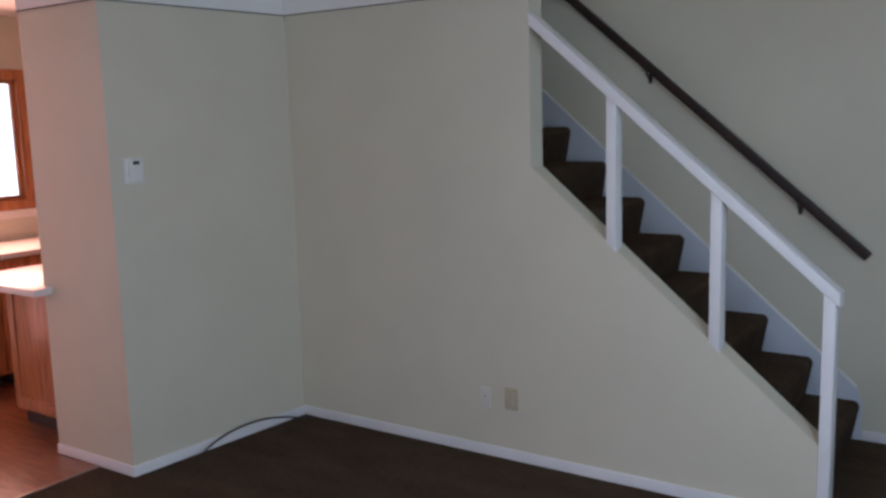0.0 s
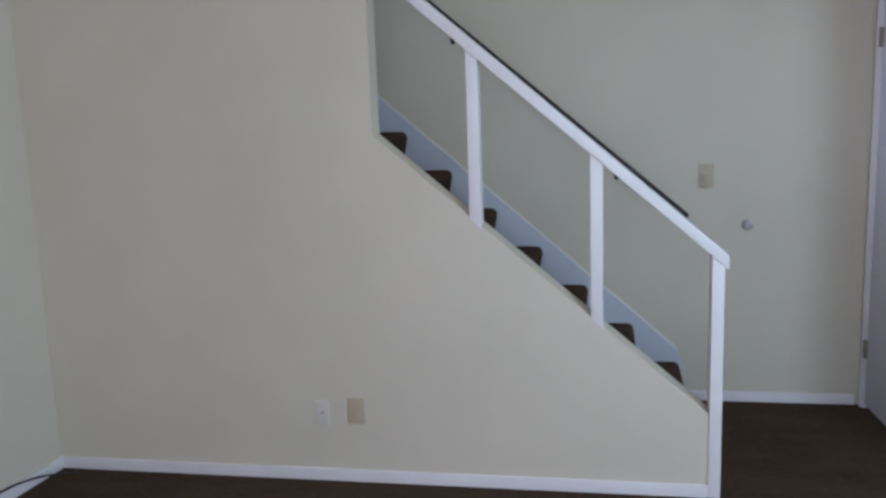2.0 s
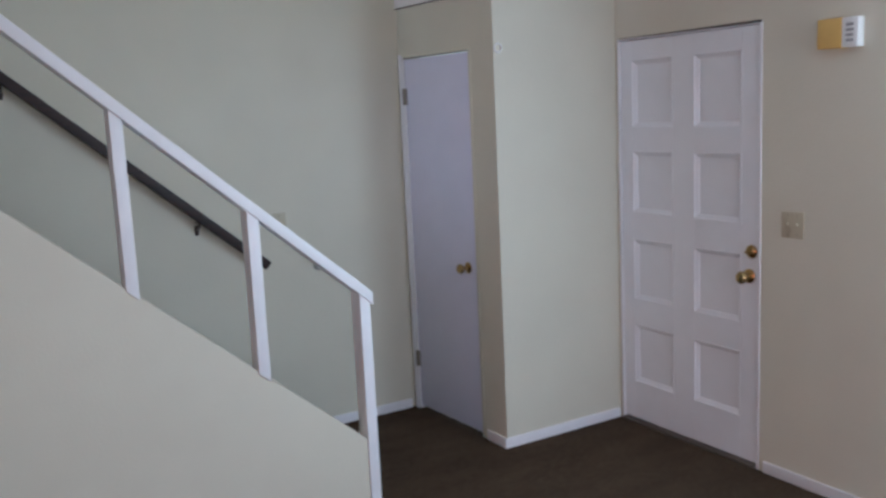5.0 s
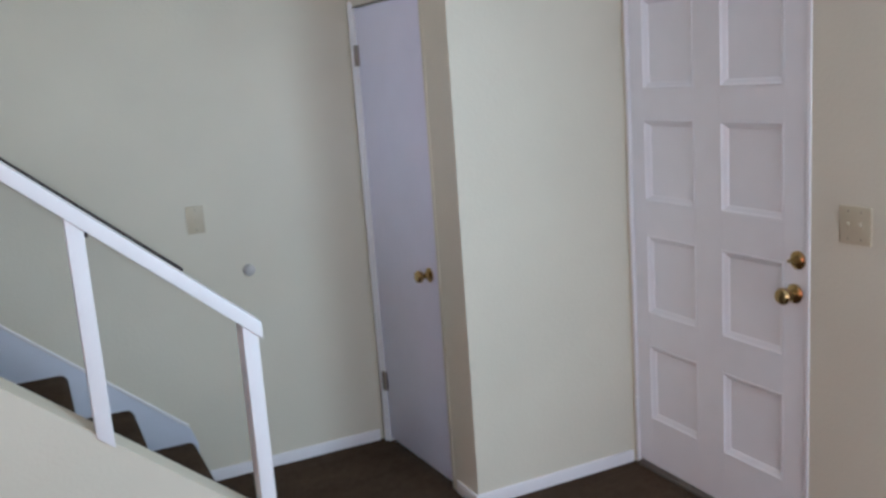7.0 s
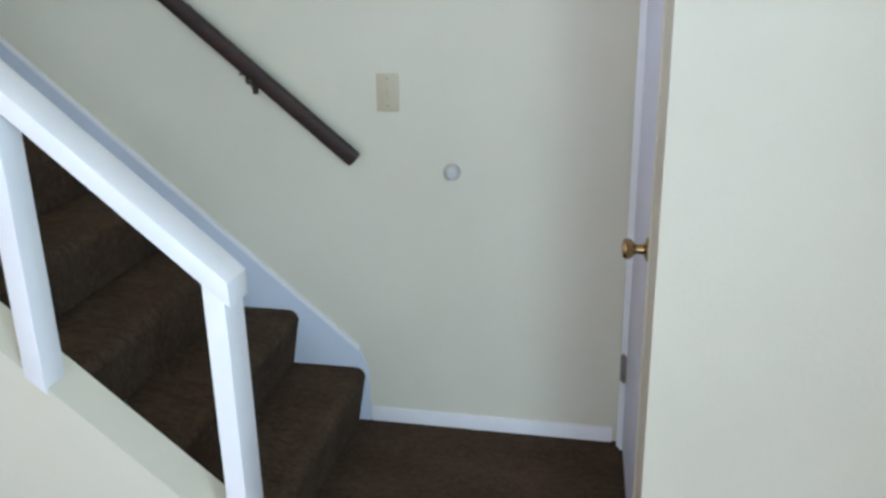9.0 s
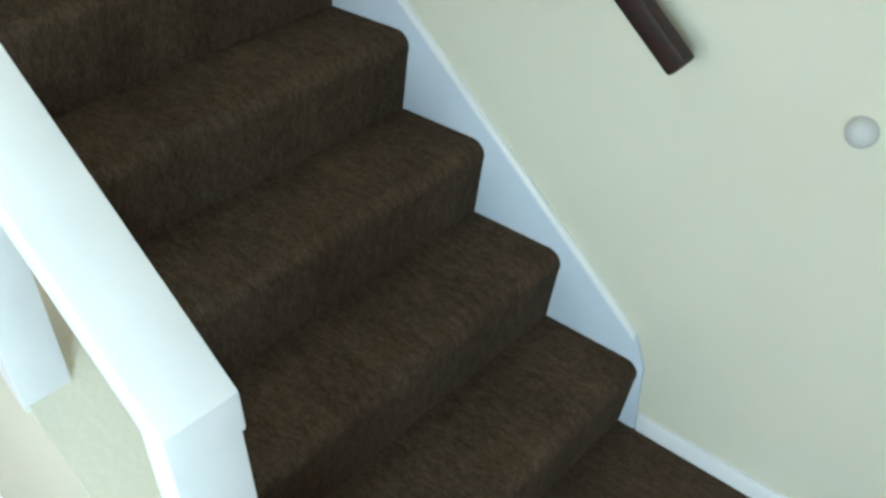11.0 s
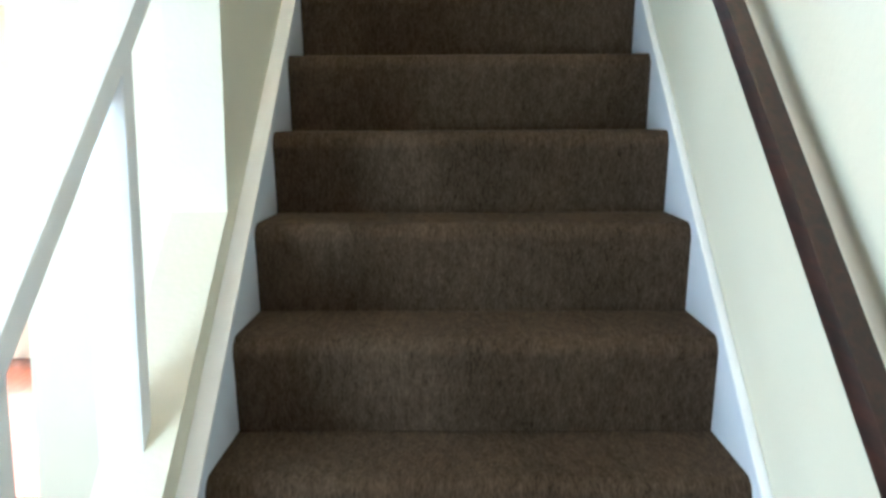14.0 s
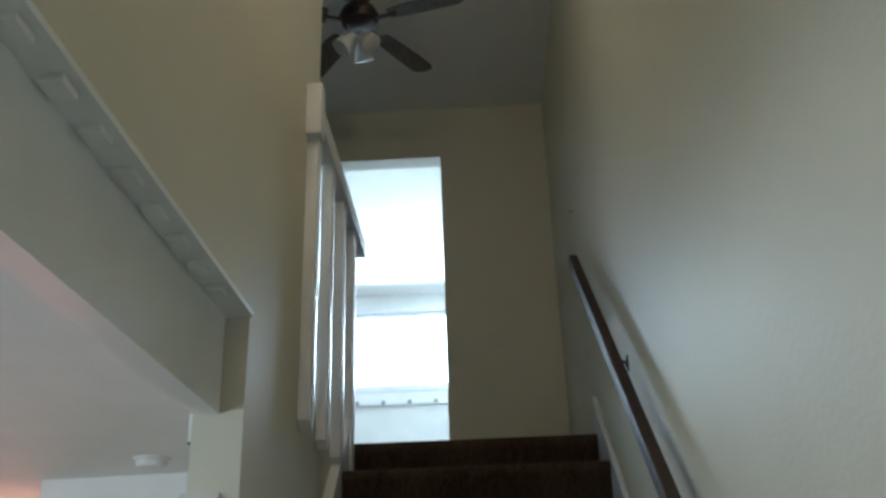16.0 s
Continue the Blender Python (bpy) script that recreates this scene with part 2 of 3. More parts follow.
BAND = 2.275     # underside of the white frieze

# ---- structure ----
wall("floor_living", [(-3.25, 1.73, -5.1, YF, -0.12, 0.0)], CARPET, "dark brown cut-pile carpet on the living room floor", category="floor")
wall("floor_kitchen", [(-5.7, -3.25, -5.1, 1.3, -0.12, -0.004)], KFLOOR, "glossy orange-brown wood-look kitchen floor", category="floor")
wall("metal_floor_strip", [(-3.262, -3.238, -5.0, YW, -0.002, 0.004)], STEEL, "thin metal strip where carpet meets kitchen floor", category="trim")

wall("wall_north", [(-4.05, XC + 0.12, YF, YF + 0.12, 0, TOP)], PAINT, "pale beige painted wall along the stairs")
bm = bmesh.new()
prism(bm, [(XW, 0), (-0.062, 0), (-0.062, 0.345), (XO, 1.462), (XO, 2.585), (XC, 2.585), (XC, TOP), (-2.15, TOP), (-2.15, UP - 0.004), (-4.05, UP - 0.004), (-4.05, 2.3), (XW, 2.3)], "y", 0.0, 0.118)
tagged(part("wall_stair", bm, PAINT, None, "", False), "pale beige wall with sloping half wall beside the stairs", "wall", "", "structure")
wall("header_stair_opening", [(XO + 0.002, XC - 0.002, 0.004, 0.062, 2.339, 2.583)], TRIM_LIT, "white header board above the stair opening", category="trim")

wall("wall_west", [(XW - 0.12, XW, YW + 0.12, -0.001, 0, CEIL_Z), (-3.52, XW, YW, YW + 0.12, 0, CEIL_Z)], PAINT, "pale beige wall with outer corner towards the kitchen")
bm = bmesh.new()
prism(bm, [(YC, 0), (0.448, 0), (0.448, 2.018), (1.092, 2.018), (1.092, 0), (YF, 0), (YF, TOP), (YC, TOP)], "x", XC, XC + 0.12)
wall_cl = tagged(part("wall_closet", bm, PAINT, None, "", False), "pale beige wall around the closet door", "wall", "", "structure")
wall("wall_entry", [(XC + 0.12 + 0.044, XE, YC, YC + 0.12, 0, CEIL_Z)], PAINT, "pale beige wall between closet and front door")
wall("wall_east", [(XE, XE + 0.14, 0.245, YC + 0.12, 0, CEIL_Z), (XE, XE + 0.14, -1.50, -0.672, 0, CEIL_Z), (XE, XE + 0.14, -5.1, -2.90, 0, CEIL_Z), (XE, XE + 0.14, -2.90, -1.50, 0, 0.88), (XE, XE + 0.14, -2.90, -1.50, 2.12, CEIL_Z), (XE, XE + 0.14, -0.672, 0.245, 2.036, CEIL_Z)], PAINT, "pale beige wall around the front door")
wall("wall_upper_east", [(XC, XC + 0.12, -3.0, YC - 0.002, CEIL_Z + 0.07, TOP)], PAINT, "plain beige wall of the upper storey")
wall("wall_south", [(-5.7, -1.3, -5.1, -4.98, 0, CEIL_Z), (1.3, 1.61, -5.1, -4.98, 0, CEIL_Z), (-1.3, 1.3, -5.1, -4.98, 0, 0.35), (-1.3, 1.3, -5.1, -4.98, 2.15, CEIL_Z)], PAINT, "beige wall with the living room window")
wall("wall_kitchen_west", [(-5.7, -5.58, -4.98, -3.25, 0, CEIL_Z), (-5.7, -5.58, -1.65, -0.95, 0, CEIL_Z), (-5.7, -5.58, 0.05, 1.3, 0, CEIL_Z), (-5.7, -5.58, -3.25, -1.65, 2.42, CEIL_Z), (-5.7, -5.58, -0.95, 0.05, 0, 1.12), (-5.7, -5.58, -0.95, 0.05, 2.12, CEIL_Z)], PAINT, "kitchen wall with window and patio door openings")
wall("wall_kitchen_north", [(-5.58, XW - 0.12, 1.18, 1.3, 0, CEIL_Z)], PAINT, "plain beige kitchen wall")
wall("ceiling_living", [(-5.7, 1.75, -5.1, 0.002, CEIL_Z, CEIL_Z + 0.06), (-5.7, -3.2, 0.002, 1.3, CEIL_Z - 0.005, CEIL_Z + 0.055), (XC + 0.12, 1.75, 0.002, YC + 0.12, CEIL_Z, CEIL_Z + 0.06)], CEIL, "white textured living room ceiling", category="ceiling")

# upper storey
wall("floor_landing", [(-4.05, -2.93, 0.118, YF, 2.40, UP)], CARPET, "dark brown carpeted stair landing", category="floor")
wall("floor_upper", [(-7.2, -2.15, -3.0, 0.0, CEIL_Z + 0.07, UP), (-7.2, -4.05, 0.0, YF + 0.12, CEIL_Z + 0.07, UP)], CARPET, "dark brown carpet of the upper hall and bedroom", category="floor")
wall("wall_upper_hall", [(-4.17, -4.05, -3.0, -0.28, UP, TOP), (-4.17, -4.05, 0.495, YF, UP, TOP), (-4.17, -4.05, -0.28, 0.495, 4.53, TOP)], PAINT, "beige hall wall with bedroom doorway")
wall("wall_upper_south", [(-7.2, XC, -3.12, -3.0, UP, TOP)], PAINT, "plain beige wall of the upper storey")
wall("wall_bedroom_west", [(-7.32, -7.2, -3.0, -0.75, UP, TOP), (-7.32, -7.2, 0.95, 1.25, UP, TOP), (-7.32, -7.2, -0.75, 0.95, UP, 3.93), (-7.32, -7.2, -0.75, 0.95, 4.74, TOP)], CEIL, "white bedroom wall with bright window")
wall("wall_bedroom_north", [(-7.2, -4.05, YF + 0.002, YF + 0.12, UP, TOP)], CEIL, "plain white bedroom wall")
wall("ceiling_upper", [(-7.32, XC + 0.12, -3.12, YF + 0.12, TOP - 0.03, TOP + 0.08)], CEIL, "white textured ceiling of the upper storey", category="ceiling")


# white frieze under the ceiling with its dark cracked joint
def frieze(name, x0, x1, y0, y1, z1=CEIL_Z):
    bm = bmesh.new()
    box(bm, x0, x1, y0, y1, BAND + 0.005, z1, 0.0015, 1)
    ob = tagged(part(name, bm, CEIL, None, "", False), "white painted band under the ceiling", "trim", "white friezes", "structure")
    bm = bmesh.new()
    sx, sy = (x1 - x0 > y1 - y0), (y1 - y0 >= x1 - x0)
    box(bm, x0 + 0.001 * sy, x1 - 0.001 * sy, y0 + 0.001 * sx, y1 - 0.001 * sx, BAND, BAND + 0.0045)
    part("joint", bm, CRACK, ob, "dark cracked joint", False)


frieze("frieze_west", XW, XW + 0.008, YW, -0.0085)
frieze("frieze_stair", XW, XO - 0.002, -0.008, 0.0)
frieze("frieze_corner", -3.52, XW + 0.008, YW - 0.008, YW - 0.0005)
frieze("frieze_closet", XC - 0.008, XC, YC, YF - 0.001, UP + 0.01)
frieze("frieze_entry", XC + 0.032, XE - 0.0085, YC - 0.008, YC - 0.0005)
frieze("frieze_east", XE - 0.008, XE, -4.95, YC - 0.001)


def skirting(name, pts, material=WHITE, h=0.054, t=0.012):
    """Baseboard: box pieces (x0, x1, y0, y1) with a rounded upper edge."""
    for p in pts:
        bm = bmesh.new()
        box(bm, p[0], p[1], p[2], p[3], 0.0, h, 0.004, 2)
        tagged(part(name, bm, material, None), "white painted wooden baseboard", "baseboard", "baseboards", "structure")


skirting("baseboard", [(XW + 0.012, -0.062, -0.012, 0.0), (XW, XW + 0.012, YW - 0.012, 0.0), (-3.52, XW, YW - 0.012, YW), (-0.070, XC - 0.03, YF - 0.012, YF),
                       (XC + 0.028, XC + 0.040, YC - 0.012, 0.425), (XC + 0.040, XE - 0.012, YC - 0.012, YC), (XE - 0.012, XE, -4.95, -0.70)])


# ---- staircase ----
def step_profile(k):
    """One carpeted step seen from the side: rounded nosing over a raked riser."""
    xn, z = X1 - RUN * (k - 1), RISE * k + 0.004
    zb = z - RISE
    if k == 13:
        xn, z = -2.915, UP
    pts = [(xn - 0.030, zb)]
    for i in range(9):
        a = radians(-28 + 118 * i / 8)
        pts.append((xn - 0.034 + 0.034 * math.cos(a), z - 0.034 + 0.034 * math.sin(a)))
    xb = xn - RUN - (0.12 if k == 12 else 0.030)
    pts += [(xb, z), (xb, zb)]
    return pts


stairs = base("staircase", -1.5, 0.6, 0.0, "straight staircase covered in dark brown carpet", "staircase", "", "structure")
for k in range(1, 14):
    bm = bmesh.new()
    prism(bm, step_profile(k), "y", 0.146, 1.121)
    part("step", bm, CARPET, stairs)


def stringer(name, y0, y1, xa, lift):
    """Bluish grey skirt board with white cap that follows the stairs."""
    def zl(x):
        return 0.2065 + (X1 - x) * RISE / RUN
    xb = -2.90
    pts = [(xa, 0.0), (xa, zl(xa) + lift - 0.06), (xa - 0.03, zl(xa - 0.03) + lift), (xb, zl(xb) + lift), (xb - 0.02, zl(xb) + lift - 0.02), (xb - 0.02, zl(xb) - 0.35), (xa - 0.3, 0.0)]
    bm = bmesh.new()
    prism(bm, pts, "y", y0, y1, 0.0025)
    board = part(name, bm, SKIRT, stairs, "bluish grey painted skirt board")
    bm = bmesh.new()
    ya, yb = (y0 - 0.008, y1) if y0 > 0.5 else (y0, y1 + 0.008)
    x2 = xa - 0.03
    prism(bm, [(x2, zl(x2) + lift - 0.012), (x2, zl(x2) + lift + 0.004), (xb, zl(xb) + lift + 0.004), (xb, zl(xb) + lift - 0.012)], "y", ya, yb, 0.003)
    part("cap_moulding", bm, WHITE, board, "white rounded cap moulding")
    return board


stringer("skirt_board", 1.119, YF - 0.0005, X1 + 0.012, 0.062)
stringer("skirt_board", 0.1185, 0.148, X1 + 0.012, 0.062)
bm = bmesh.new()
prism(bm, [(-2.62, 2.37 - 0.09), (-2.92, UP + 0.075), (-2.97, UP + 0.075), (-2.97, 2.2)], "y", 1.1192, YF - 0.0005)
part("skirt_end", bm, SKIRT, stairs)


# ---- white stair rail on the half wall ----
rail = base("stair_railing", -0.7, 0.05, 0.0, "white painted wooden stair railing on the half wall", "railing")
def zr(x):
    return 0.925 - x * 0.868
bm = bmesh.new()
prism(bm, [(0.0, zr(0.0)), (0.0, zr(0.0) + 0.056), (XO, zr(XO) + 0.057), (XO, zr(XO))], "y", -0.014, 0.078, 0.004)
part("handrail", bm, WHITE, rail)
def zw(x):
    return 0.345 + (-0.062 - x) * (1.462 - 0.345) / (-0.062 - XO)
for i, (xa, xb) in enumerate(((-0.985, -0.939), (-0.516, -0.468))):
    bm = bmesh.new()
    prism(bm, [(xa, zw(xa) - 0.012), (xb, zw(xb) - 0.012), (xb, zr(xb) + 0.004), (xa, zr(xa) + 0.004)], "y", -0.006, 0.070, 0.003)
    part("post", bm, WHITE, rail)
bm = bmesh.new()
prism(bm, [(-0.0615, 0.0), (-0.014, 0.0), (-0.014, zr(-0.014) + 0.004), (-0.0615, zr(-0.0615) + 0.004)], "y", -0.008, 0.080, 0.003)
part("newel_post", bm, WHITE, rail)

# ---- dark wooden wall handrail ----
grip = base("wall_handrail", -1.4, YF, 1.9, "dark stained wooden handrail on metal brackets", "handrail")
GA, GB = Vector((-0.066, 1.068, 0.962)), Vector((-2.74, 1.068, 3.262))
bm = bmesh.new()
gn = Vector((GB.z - GA.z, 0, GA.x - GB.x)).normalized() * 0.024
prism(bm, [(p.x, p.z) for p in (GA - gn, GA + gn, GB + gn, GB - gn)], "y", 1.068 - 0.018, 1.068 + 0.018, 0.008)
part("rail", bm, DARKWOOD, grip)
for xx in (-0.405, -1.22, -2.09):
    f = (xx - GA.x) / (GB.x - GA.x)
    p = GA.lerp(GB, f)
    bm = bmesh.new()
    lathe(bm, (xx, YF - 0.0005, p.z - 0.075), (0, -1, 0), [(0, 0.013), (0.004, 0.013), (0.007, 0.010), (0.010, 0.007)], 18)
    box(bm, xx - 0.010, xx + 0.010, YF - 0.0045, YF - 0.0005, p.z - 0.100, p.z - 0.050, 0.001)
    tube(bm, (xx, YF - 0.006, p.z - 0.072), (xx, 1.072, p.z - 0.052), 0.0055, 12)
    tube(bm, (xx, 1.072, p.z - 0.056), (xx, 1.068, p.z - 0.020), 0.0055, 12)
    box(bm, xx - 0.022, xx + 0.022, 1.060, 1.076, p.z - 0.030, p.z - 0.024, 0.001)
    part("bracket", bm, DARKIRON, grip, "dark metal wall bracket")


# ---- closet door ----
def knob(parent, x, y, z, n, material=BRASS, scale=1.0, name="door_knob"):
    bm = bmesh.new()
    s = scale
    lathe(bm, (x, y, z), n, [(0, 0.033 * s), (0.004 * s, 0.033 * s), (0.008 * s, 0.026 * s), (0.012 * s, 0.014 * s), (0.030 * s, 0.012 * s), (0.036 * s, 0.018 * s), (0.046 * s, 0.027 * s), (0.058 * s, 0.029 * s), (0.066 * s, 0.024 * s), (0.069 * s, 0.010 * s)], 28)
    return part(name, bm, material, parent, "polished brass knob")


cdoor = base("closet_door", XC, 0.77, 0.0, "closed plain white flush closet door with brass knob", "door")
bm = bmesh.new()
box(bm, XC + 0.004, XC + 0.039, 0.470, 1.074, 0.022, 2.000, 0.0025)
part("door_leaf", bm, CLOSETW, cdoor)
bm = bmesh.new()
box(bm, XC - 0.006, XC + 0.05, 1.078, 1.092, 0.0, 2.018, 0.002)
box(bm, XC - 0.014, XC, 1.092, 1.112, 0.0, 2.03, 0.003)
part("door_frame", bm, WHITE, cdoor)
bm = bmesh.new()
box(bm, XC - 0.003, XC + 0.05, 0.448, 0.466, 0.0, 2.018, 0.002)
box(bm, XC - 0.003, XC + 0.05, 0.466, 1.078, 2.006, 2.018, 0.002)
part("door_jamb", bm, PAINT, cdoor, "beige painted jamb")
# dark strip that draws the shade in the gap over the leaf
bm = bmesh.new()
box(bm, XC - 0.0045, XC - 0.0025, 0.462, 1.076, 2.003, 2.008)
part("head_gap", bm, CRACK, cdoor, "dark strip for the shaded gap above the closet door", False)
kn = knob(cdoor, XC + 0.003, 0.545, 0.900, (-1, 0, 0), scale=0.9)
for z in (1.80, 0.305):
    bm = bmesh.new()
    box(bm, XC - 0.0085, XC + 0.002, 1.058, 1.100, z - 0.045, z + 0.045, 0.001)
    for j in range(3):
        tube(bm, (XC - 0.008, 1.077, z - 0.045 + j * 0.030), (XC - 0.008, 1.077, z - 0.017 + j * 0.030), 0.006, 12)
    part("hinge", bm, STEEL, cdoor, "painted-over steel hinge")

# the closet wall stands a little out of square
def skew(ob):
    for v in ob.data.vertices:
        v.co.x += 0.053 * (1.092 - v.co.y)


skew(wall_cl)
for o in cdoor.children_recursive:
    skew(o)
for o in bpy.data.objects:
    if o.name == "frieze_closet":
        skew(o)
        skew(o.children[0])

def rect(d, u, v, inset, axis):
    """Four corners of an inset rectangle at depth d across the x or the y axis."""
    pts = ((u[0] + inset, v[0] + inset), (u[1] - inset, v[0] + inset), (u[1] - inset, v[1] - inset), (u[0] + inset, v[1] - inset))
    return [(d, a, b) if axis == "x" else (a, d, b) for a, b in pts]


def rings(bm, loops, closed):
    """Skin nested rectangles; closed joins last to first, else both ends are capped."""
    vs = [[bm.verts.new(p) for p in lp] for lp in loops]
    n = len(vs)
    for k in range(n if closed else n - 1):
        a, b = vs[k], vs[(k + 1) % n]
        for q in range(4):
            bm.faces.new((a[q], a[(q + 1) % 4], b[(q + 1) % 4], b[q]))
    if not closed:
        bm.faces.new(vs[0])
        bm.faces.new(vs[-1])
    bmesh.ops.recalc_face_normals(bm, faces=bm.faces)


# ---- front door, eight sunk panels ----
fdoor = base("front_door", XE, -0.2, 0.0, "closed white eight-panel front door with brass locks", "door")
D0, D1, DZ0, DZ1 = -0.652, 0.228, 0.022, 2.022
cols = ((-0.556, -0.268), (-0.134, 0.152))
rws = ((0.225, 0.545), (0.680, 1.005), (1.142, 1.465), (1.582, 1.925))
bm = bmesh.new()
XF = XE + 0.006
ys = [D0, cols[0][0], cols[0][1], cols[1][0], cols[1][1], D1]
zs = [DZ0] + [v for r in rws for v in r] + [DZ1]
for i in (0, 2, 4):
    box(bm, XF, XF + 0.042, ys[i], ys[i + 1], DZ0, DZ1, 0.0015, 1)
for c in cols:
    for j in range(0, len(zs), 2):
        box(bm, XF + 0.0002, XF + 0.0418, c[0] - 0.001, c[1] + 0.001, zs[j], zs[j + 1], 0.0015, 1)
leaf = part("door_leaf", bm, DOORW, fdoor)
for c in cols:
    for r in rws:
        bm = bmesh.new()
        box(bm, XF + 0.016, XF + 0.030, c[0] - 0.001, c[1] + 0.001, r[0] - 0.001, r[1] + 0.001)
        part("panel", bm, DOORW, fdoor, "", False)
        bm = bmesh.new()
        rings(bm, [rect(XF + 0.0165, c, r, 0.0, "x"), rect(XF - 0.0015, c, r, 0.0, "x"), rect(XF - 0.002, c, r, 0.005, "x"),
                   rect(XF + 0.004, c, r, 0.010, "x"), rect(XF + 0.0125, c, r, 0.024, "x"), rect(XF + 0.0165, c, r, 0.026, "x")], True)
        part("moulding", bm, DOORW, fdoor, "", False)
bm = bmesh.new()
box(bm, XE - 0.004, XE + 0.09, 0.231, 0.245, 0, 2.036, 0.002)
box(bm, XE - 0.004, XE + 0.09, -0.672, -0.656, 0, 2.036, 0.002)
box(bm, XE - 0.004, XE + 0.09, -0.656, 0.231, 2.026, 2.036, 0.002)
part("door_frame", bm, WHITE, fdoor)
# shadow line over the door, modelled as a thin dark strip
bm = bmesh.new()
prism(bm, [(-0.668, 2.030), (0.226, 2.034), (0.226, 2.038), (-0.25, 2.039), (-0.668, 2.041)], "x", XE - 0.006, XE - 0.003)
part("head_gap", bm, CRACK, fdoor, "dark strip for the shadow line above the front door", False)
bm = bmesh.new()
box(bm, XE - 0.012, XE + 0.1, -0.656, 0.231, -0.001, 0.014, 0.004)
part("threshold", bm, STEEL, fdoor, "dull metal threshold")
bm = bmesh.new()
box(bm, XF + 0.05, XF + 0.09, -0.69, 0.26, 0, 2.05)
part("door_stop", bm, WHITE, fdoor)
knob(fdoor, XF, -0.605, 0.908, (-1, 0, 0))
bm = bmesh.new()
lathe(bm, (XF, -0.618, 1.022), (-1, 0, 0), [(0, 0.031), (0.005, 0.031), (0.009, 0.026), (0.012, 0.017), (0.018, 0.016), (0.020, 0.010)], 26)
box(bm, XF - 0.034, XF - 0.018, -0.633, -0.603, 1.017, 1.027, 0.002)
part("deadbolt", bm, BRASS, fdoor, "brass deadbolt with thumb turn")
for z in (1.80, 1.03, 0.25):
    bm = bmesh.new()
    for j in range(3):
        tube(bm, (XE - 0.006, 0.230, z - 0.05 + j * 0.034), (XE - 0.006, 0.230, z - 0.018 + j * 0.034), 0.006, 12)
    part("hinge", bm, WHITE, fdoor, "painted-over hinge")


# ---- wall plates and fittings ----
def plate(name, c, n, w, h, label, category, material, toggles=(), holes=(), screws=True):
    """Cover plate on a wall. n: the way it faces, 'y-' or 'x-' or 'x+'."""
    def at(u, v, d):
        return {"y-": (c[0] + u, c[1] - d, c[2] + v), "x-": (c[0] - d, c[1] + u, c[2] + v), "x+": (c[0] + d, c[1] + u, c[2] + v)}[n]
    def slab(bm, u0, u1, v0, v1, d0, d1, bev):
        a, b = at(u0, v0, d0), at(u1, v1, d1)
        box(bm, min(a[0], b[0]), max(a[0], b[0]), min(a[1], b[1]), max(a[1], b[1]), min(a[2], b[2]), max(a[2], b[2]), bev)
    ob = base(name, *c, label, category)
    bm = bmesh.new()
    slab(bm, -w / 2, w / 2, -h / 2, h / 2, 0.0, 0.006, 0.0025)
    part("cover_plate", bm, material, ob)
    for u in toggles:
        bm = bmesh.new()
        slab(bm, u - 0.005, u + 0.005, -0.012, 0.012, 0.005, 0.007, 0.0005)
        slab(bm, u - 0.004, u + 0.004, -0.001, 0.009, 0.006, 0.017, 0.0015)
        part("toggle", bm, material, ob)
    for u, v, r in holes:
        bm = bmesh.new()
        tube(bm, at(u, v, 0.005), at(u, v, 0.0085), r, 16)
        part("socket", bm, GREYP if r < 0.01 else material, ob)
    if screws:
        for u in (toggles or (0,)):
            for v in (-h * 0.36, h * 0.36):
                bm = bmesh.new()
                tube(bm, at(u, v, 0.005), at(u, v, 0.0072), 0.003, 10)
                part("screw", bm, STEEL, ob)
    return ob


plate("light_switch", (0.032, YF, 1.167), "y-", 0.072, 0.118, "ivory single light switch on the stair wall", "light switch", IVORY, (0.0,))
plate("light_switch", (XE, -0.840, 1.164), "x-", 0.112, 0.115, "ivory double light switch beside the front door", "light switch", IVORY, (-0.023, 0.023))
outlet = plate("power_outlet", (-1.489, 0.0, 0.315), "y-", 0.072, 0.116, "ivory wall outlet low on the half wall", "power outlet", IVORY, (), ((0, 0.02, 0.013), (0, -0.02, 0.013), (0, 0.0, 0.003)), False)
coax = plate("cable_outlet", (-1.640, 0.0, 0.302), "y-", 0.058, 0.106, "cream painted cable outlet plate low on the half wall", "cable outlet", CREAM, (), ((0, 0.004, 0.006),), False)

bump = base("door_bumper", 0.233, YF, 0.920, "round pale grey rubber door bumper on the wall", "door bumper")
bm = bmesh.new()
lathe(bm, (0.233, YF, 0.920), (0, -1, 0), [(0, 0.026), (0.010, 0.026), (0.018, 0.0235), (0.024, 0.018), (0.028, 0.009), (0.029, 0.002)], 28)
part("bumper_dome", bm, mat("pale_rubber", (0.50, 0.50, 0.49), 0.55, var=0.05, scale=40), bump)

ring = base("wall_hook", 0.866, YC, 2.0, "small round white ring fixed high on the wall", "wall ring")
bm = bmesh.new()
seg = 20
vs = []
for i in range(seg):
    a = 2 * math.pi * i / seg
    for j in range(8):
        b = 2 * math.pi * j / 8
        rr = 0.020 + 0.005 * math.cos(b)
        vs.append(bm.verts.new((0.866 + rr * math.cos(a), YC - 0.005 + 0.005 * math.sin(b), 2.0 + rr * math.sin(a))))
for i in range(seg):
    for j in range(8):
        i2, j2 = (i + 1) % seg, (j + 1) % 8
        bm.faces.new((vs[i * 8 + j], vs[i2 * 8 + j], vs[i2 * 8 + j2], vs[i * 8 + j2]))
part("ring", bm, PLASTIC, ring)

